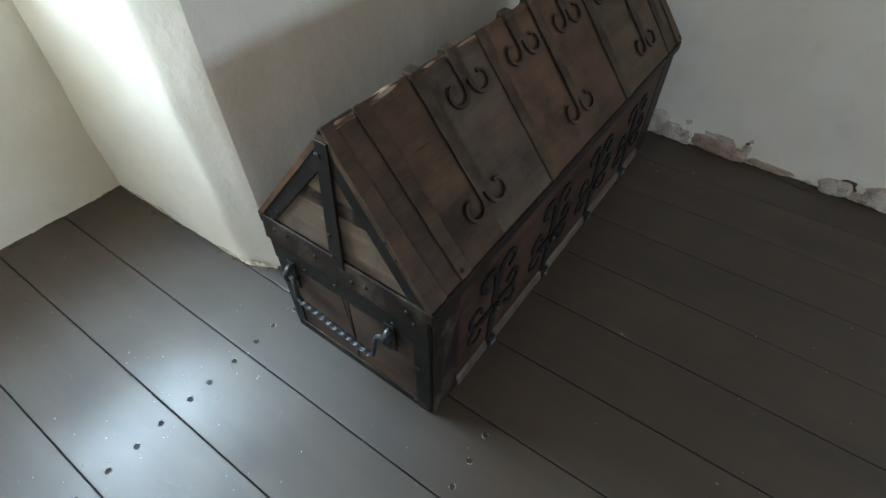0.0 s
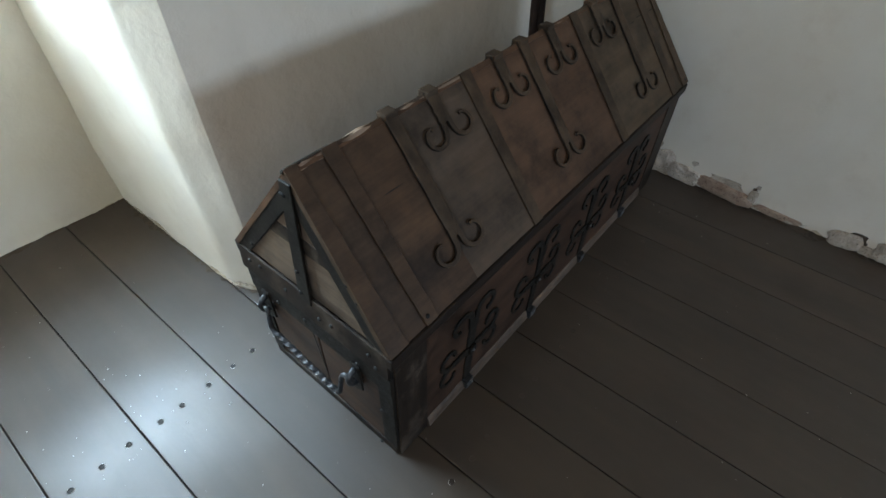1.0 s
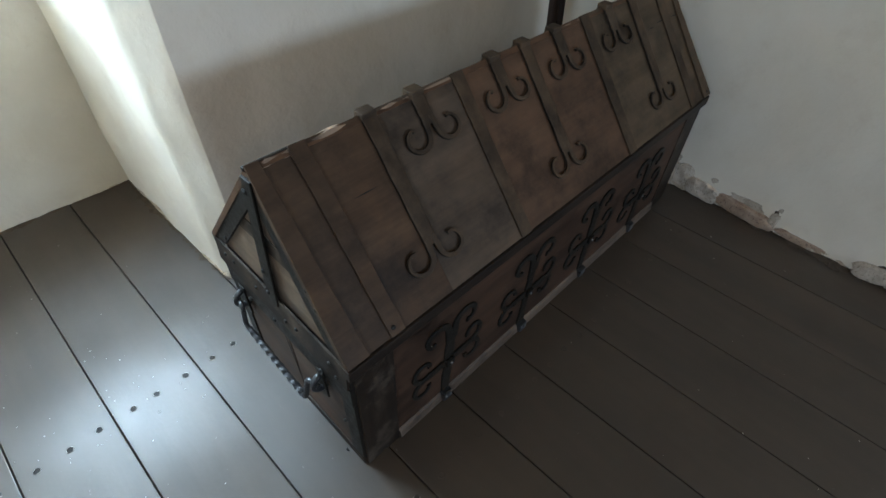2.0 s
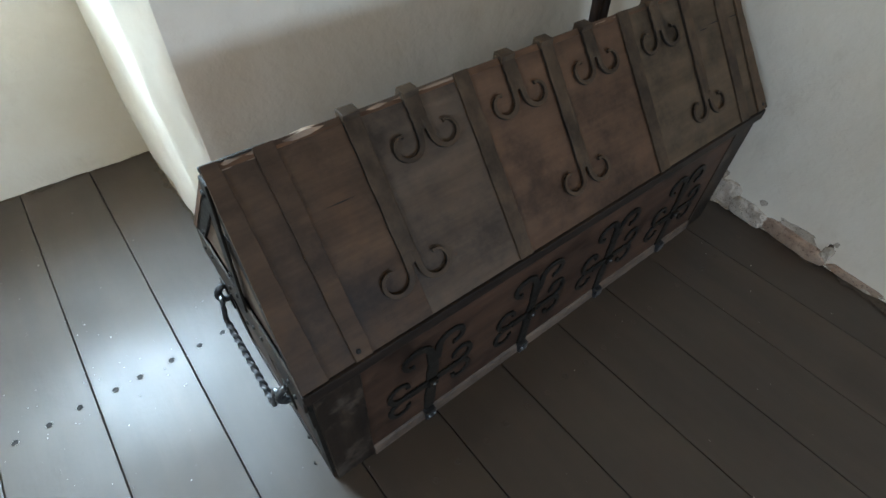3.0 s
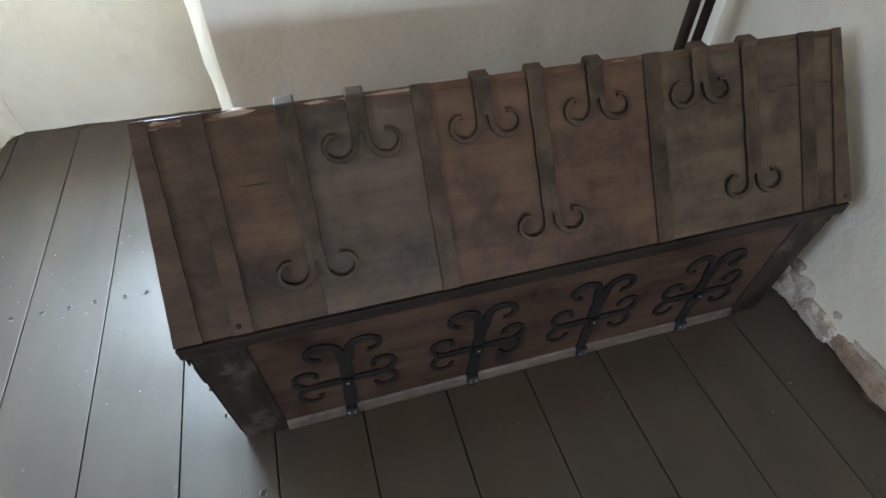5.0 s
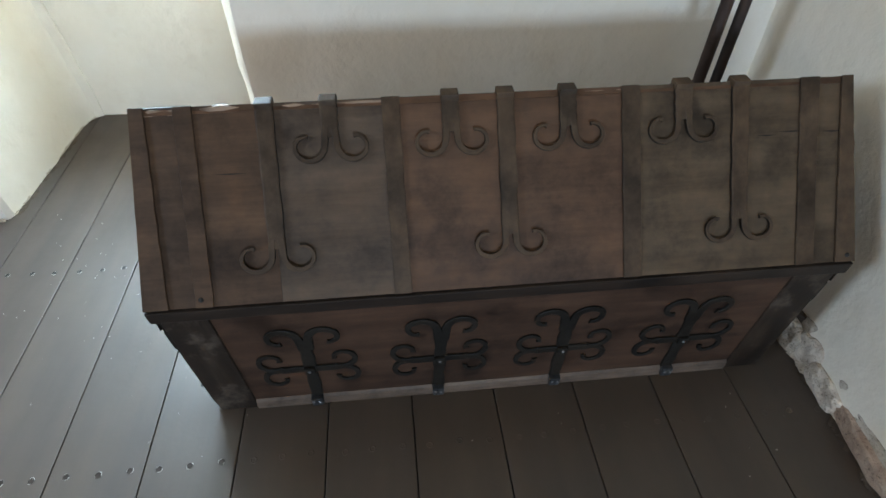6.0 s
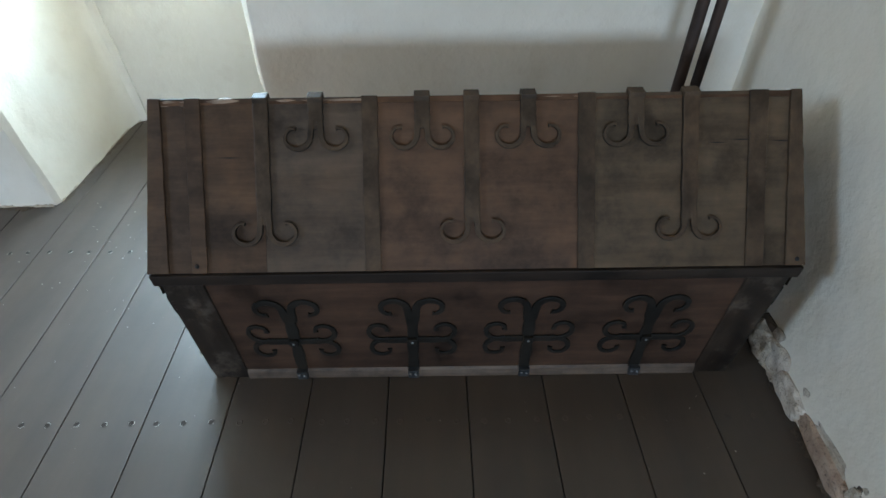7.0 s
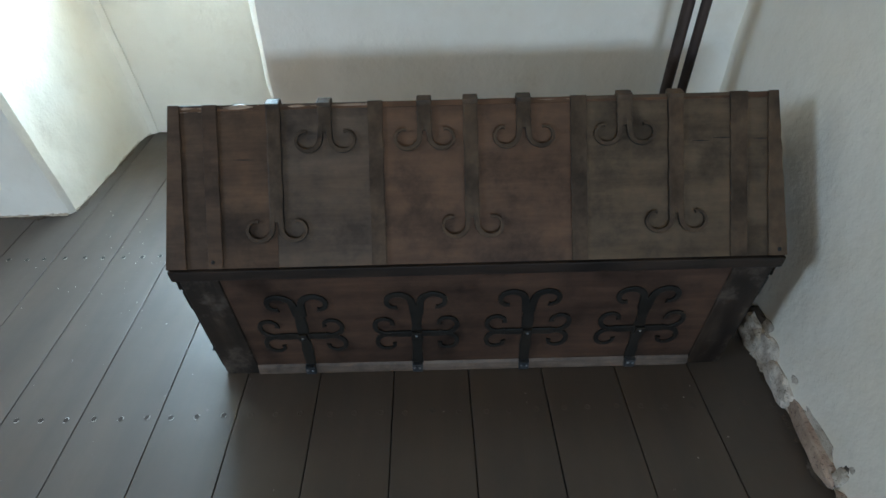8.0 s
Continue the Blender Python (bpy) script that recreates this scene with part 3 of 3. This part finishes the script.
grip = [tuple(C[k] + (D[k] - C[k]) * i / 60 for k in range(3)) for i in range(61)]
tube(bm, grip, 0.0080, 4, 2.6)
bm.to_mesh(handle.data)
bm.free()


# ---- poles ----
def pole(foot, head, wide, label):
    ob = hull("pole", label, "pole", group="poles behind the chest")
    bm = bmesh.new()
    f, h = Vector(foot), Vector(head)
    tube(bm, [tuple(f + (h - f) * i / 12) for i in range(13)], wide / 2, 8)
    part("shaft", bm, M_POLE, ob, smooth=True)
    return ob


pole((1.338, 0.520, 0.012), (1.356, 0.652, 2.05), 0.032, "dark wooden pole leaning on the wall behind the chest")
pole((1.388, 0.520, 0.012), (1.402, 0.652, 2.05), 0.028, "thinner dark wooden pole leaning on the wall behind the chest")

# ---- windows ----
def window(name, label, m, w, h):
    """A plain casement: frame, mullion and two panes, in the x-z plane of m."""
    ob = tagged(new(name), label, "window", kind="structure")
    ob.matrix_basis = m
    for x0, x1, z0, z1 in ((-w / 2, -w / 2 + 0.05, 0, h), (w / 2 - 0.05, w / 2, 0, h), (-w / 2 + 0.05, w / 2 - 0.05, 0, 0.05), (-w / 2 + 0.05, w / 2 - 0.05, h - 0.05, h)):
        part("window_frame", box(x0, x1, -0.03, 0.03, z0, z1, 0.004), M_FRAME, ob)
    return ob


window("window_1", "plain wooden window in the niche", pose(-0.4300, 1.93, 1.06), 0.918, 1.19)
window("window_2", "plain wooden window", pose(0.75, -7.20, 1.26), 1.80, 0.84)
window("window_3", "plain wooden window", pose(-5.40, -2.15, 2.25, 0, 0, 90), 1.30, 1.30)

# ---- broken foot of the east wall ----
rubble = tagged(new("rubble_edge"), "crumbled mortar and brick along the wall's foot", "rubble", kind="structure")
rng = random.Random(8)


def broken_foot(y0, y1, wide, high, rough, seed):
    """A ragged strip of old mortar where the plaster has come off."""
    bm = bmesh.new()
    n, m = round((y1 - y0) / 0.007), 12
    rows = []
    for i in range(n + 1):
        y = y0 + (y1 - y0) * i / n
        w = wide * (0.75 + 0.9 * noise.noise(Vector((y * 7, seed, 0))) + 0.5 * noise.noise(Vector((y * 23, seed, 4))))
        h = high * (0.85 + 0.8 * noise.noise(Vector((y * 6, seed, 9))) + 0.6 * noise.noise(Vector((y * 19, seed, 2))) + 0.3 * noise.noise(Vector((y * 60, seed, 2))))
        w, h = max(0.010, w), max(0.012, h)
        row = []
        for j in range(m + 1):
            f = j / m
            p = Vector((y * 30, f * 3 + seed, seed))
            bumps = rough * (noise.noise(p) + 0.7 * noise.noise(p * 2.7) + 0.4 * noise.noise(p * 6)) * (1 if j < m else 0)
            x = WALL_X + 0.006 - w * (1 - f ** 1.5) - bumps * (1.2 - f)
            row.append(bm.verts.new((min(x, WALL_X + 0.006), y, 0.001 + h * f)))
        rows.append(row)
    for a, b in zip(rows, rows[1:]):
        for j in range(m):
            bm.faces.new((a[j], a[j + 1], b[j + 1], b[j]))
    return bm


part("mortar", broken_foot(-1.5, 0.16, 0.020, 0.050, 0.008, 3.7), M_MORTAR, rubble, "crumbling grey mortar")


def chunk(y, z, x, sy, sz, sx, mat, label="", turn=0.0):
    """A broken stone: a rough block with knocked-off corners."""
    bm = bmesh.new()
    bmesh.ops.create_icosphere(bm, subdivisions=3, radius=1.0)
    seed = rng.uniform(0, 90)
    for v in bm.verts:
        d = v.co.normalized()
        k = (abs(d.x) ** 5 + abs(d.y) ** 5 + abs(d.z) ** 5) ** -0.2
        k *= 1 + 0.22 * noise.noise(d * 1.6 + Vector((seed, 0, 0))) + 0.12 * noise.noise(d * 5 + Vector((0, seed, 0)))
        v.co = Vector((d.x * k * sx, d.y * k * sy, d.z * k * sz))
    bmesh.ops.transform(bm, matrix=pose(x, y, z, turn, 0, rng.uniform(-6, 6)), verts=bm.verts)
    return part("stone", bm, mat, rubble, label)


chunk(0.065, 0.045, 1.600, 0.055, 0.050, 0.026, M_MORTAR, turn=12)
chunk(-0.015, 0.060, 1.603, 0.042, 0.045, 0.018, M_STONE, turn=-14)
chunk(-0.105, 0.032, 1.598, 0.066, 0.036, 0.022, M_STONE, turn=8)
chunk(-0.265, 0.026, 1.597, 0.105, 0.028, 0.020, M_BRICK, "reddish broken brick", turn=4)
chunk(-0.245, 0.060, 1.607, 0.095, 0.022, 0.013, M_MORTAR, turn=2)
chunk(-0.372, 0.040, 1.604, 0.016, 0.036, 0.016, M_MORTAR, "broken brick end", turn=4)
chunk(-0.480, 0.014, 1.598, 0.080, 0.014, 0.012, M_BRICK, turn=3)
chunk(-0.700, 0.026, 1.594, 0.050, 0.030, 0.022, M_STONE, "pale loose stone", turn=-8)
chunk(-0.772, 0.016, 1.598, 0.022, 0.018, 0.016, M_MORTAR)
chunk(-0.860, 0.036, 1.594, 0.065, 0.038, 0.024, M_STONE, "pale loose stone", turn=10)
chunk(-1.02, 0.024, 1.597, 0.080, 0.026, 0.018, M_MORTAR, turn=-5)

for y, z, sy, sz in ((-0.700, 0.034, 0.062, 0.040), (-0.800, 0.030, 0.030, 0.034), (-0.860, 0.042, 0.078, 0.050), (-0.385, 0.052, 0.026, 0.040), (-0.365, 0.010, 0.030, 0.016), (0.055, 0.066, 0.070, 0.050), (0.140, 0.030, 0.050, 0.040)):
    chunk(y, z, 1.602, sy, sz, 0.006, M_DIRT, "dark crack round a loose stone", turn=rng.uniform(-8, 8))
for y, z, sy, sz in ((0.005, 0.100, 0.055, 0.028), (-0.075, 0.082, 0.050, 0.024), (-0.205, 0.080, 0.080, 0.022), (-0.340, 0.078, 0.045, 0.034), (-0.72, 0.054, 0.075, 0.022), (-0.89, 0.075, 0.075, 0.024)):
    chunk(y, z, 1.6035, sy, sz, 0.0045, M_MORTAR, "hollow where plaster has flaked off", turn=rng.uniform(-8, 8))

# crumbs along the foot of the niche
crumbs = tagged(new("crumbled_edge"), "flaking lime and dirt along the niche's foot", "rubble", kind="structure")


def flaking(points, out, high, seed):
    """A thin uneven fillet of flaked lime along a wall's foot."""
    bm = bmesh.new()
    prev = None
    for (ax, ay), (bx, by) in zip(points, points[1:]):
        n = round(math.hypot(bx - ax, by - ay) / 0.008)
        nx, ny = (by - ay), -(bx - ax)
        ln = math.hypot(nx, ny)
        for i in range(n + 1):
            f = i / n
            p = Vector((ax + (bx - ax) * f, ay + (by - ay) * f))
            a = 0.6 + 0.9 * noise.noise(Vector((p.x * 14, p.y * 14, seed))) + 0.5 * noise.noise(Vector((p.x * 60, p.y * 60, seed)))
            w, h = max(0.002, out * a), max(0.003, high * (a + 0.3 * noise.noise(Vector((p.x * 90, p.y * 90, 1)))))
            row = [bm.verts.new((p.x + nx / ln * k, p.y + ny / ln * k, z)) for k, z in ((w, 0.001), (w * 0.6, h * 0.5), (-0.004, h))]
            if prev:
                for k in range(2):
                    bm.faces.new((prev[k], prev[k + 1], row[k + 1], row[k]))
            prev = row
        prev = None
    return bm


for line, seed in (([(-0.850, 1.506), (0.030, 1.496)], 5), ([(0.030, 1.492), (0.050, 0.800)], 7), ([(-0.906, 0.83), (-0.893, 1.40), (-0.884, 1.45), (-0.862, 1.483)], 11),
                   ([(-2.2, 0.80), (-0.925, 0.80)], 13), ([(0.050, 0.794), (0.098, 0.69)], 15)):
    part("flakes", flaking(line, 0.006, 0.016, seed), M_FLAKE, crumbs)
    part("dirt", flaking(line, 0.026, 0.004, seed + 0.5), M_DIRT, crumbs, "dark grime in the joint")
part("dirt", flaking([(WALL_X, 0.2), (WALL_X, -2.0)], 0.045, 0.004, 21), M_DIRT, crumbs, "dark grime in the joint")

# ---- floor ----
floor = tagged(link("floor", box(-5.2, WALL_X, -7.0, DEEP, -0.10, -0.032), M_GAP), "grey-brown painted board floor with nail rows", "floor", kind="structure")
SKEW = -0.018
joints = [-0.823 - 0.2185 * k for k in range(20, 0, -1)] + [-0.823, -0.598, -0.381, -0.159, 0.061, 0.280, 0.500, 0.722, 0.940, 1.158, 1.377, 1.598]
nails = {}
for a, b in zip(joints, joints[1:]):
    x0, x1 = a + 0.0014, b - 0.0014
    bm = box(x0, x1, -7.0, DEEP - 0.02, -0.03, 0.0, 0.0022)
    for v in bm.verts:
        v.co.x += SKEW * v.co.y if b < 1.5 or v.co.x < x0 + 0.1 else 0.0
    plank = part("plank", bm, M_FLOOR, floor)
    plank.location.z = rng.uniform(-0.0012, 0.0)
    for y in (0.529, -0.147):
        for dx in (0.040, 0.110, 0.183):
            bare = "bare" if y > 0 else "painted" if x0 < -0.05 else "plain"
            if bare not in nails:
                nails[bare] = nail_mesh(bare)
            nail = new("nail", nails[bare])
            nail.parent = plank
            nail.rotation_euler.z = rng.uniform(0, 6)
            nail.location = (x0 + SKEW * y + dx + rng.uniform(-0.006, 0.006), y + rng.uniform(-0.004, 0.004), 0.0)

# specks of plaster and paint lying on the boards
rng = random.Random(21)
bm = bmesh.new()
for k in range(140):
    if k < 90:
        x, y, size = rng.uniform(-0.9, 1.5), rng.uniform(-1.3, 1.3), rng.uniform(0.0012, 0.0034)
    else:
        x, y, size = rng.gauss(-0.42, 0.20), rng.gauss(0.52, 0.16), rng.uniform(0.0009, 0.0030)
    if y > 0.72 and x > 0.03 or (-0.03 < x < 1.5 and -0.03 < y < 0.5) or (y > 0.78 and x < -0.88):
        continue
    turn = rng.uniform(0, 3)
    ring = [bm.verts.new((x + size * k * math.cos(a + turn), y + size * k * math.sin(a + turn), z)) for a, k, z in ((0, 1, 0.0006), (1.5, 0.6, 0.0012), (2.9, 1.1, 0.0006), (4.4, 0.5, 0.0012))]
    bm.faces.new(ring)
    for a, b in zip(ring, ring[1:] + ring[:1]):
        low = [bm.verts.new((v.co.x, v.co.y, 0.0)) for v in (b, a)]
        bm.faces.new((a, b, *low))
tagged(link("plaster_specks", bm, M_CHIP), "pale specks of plaster and paint on the floorboards", "debris", kind="stuff")
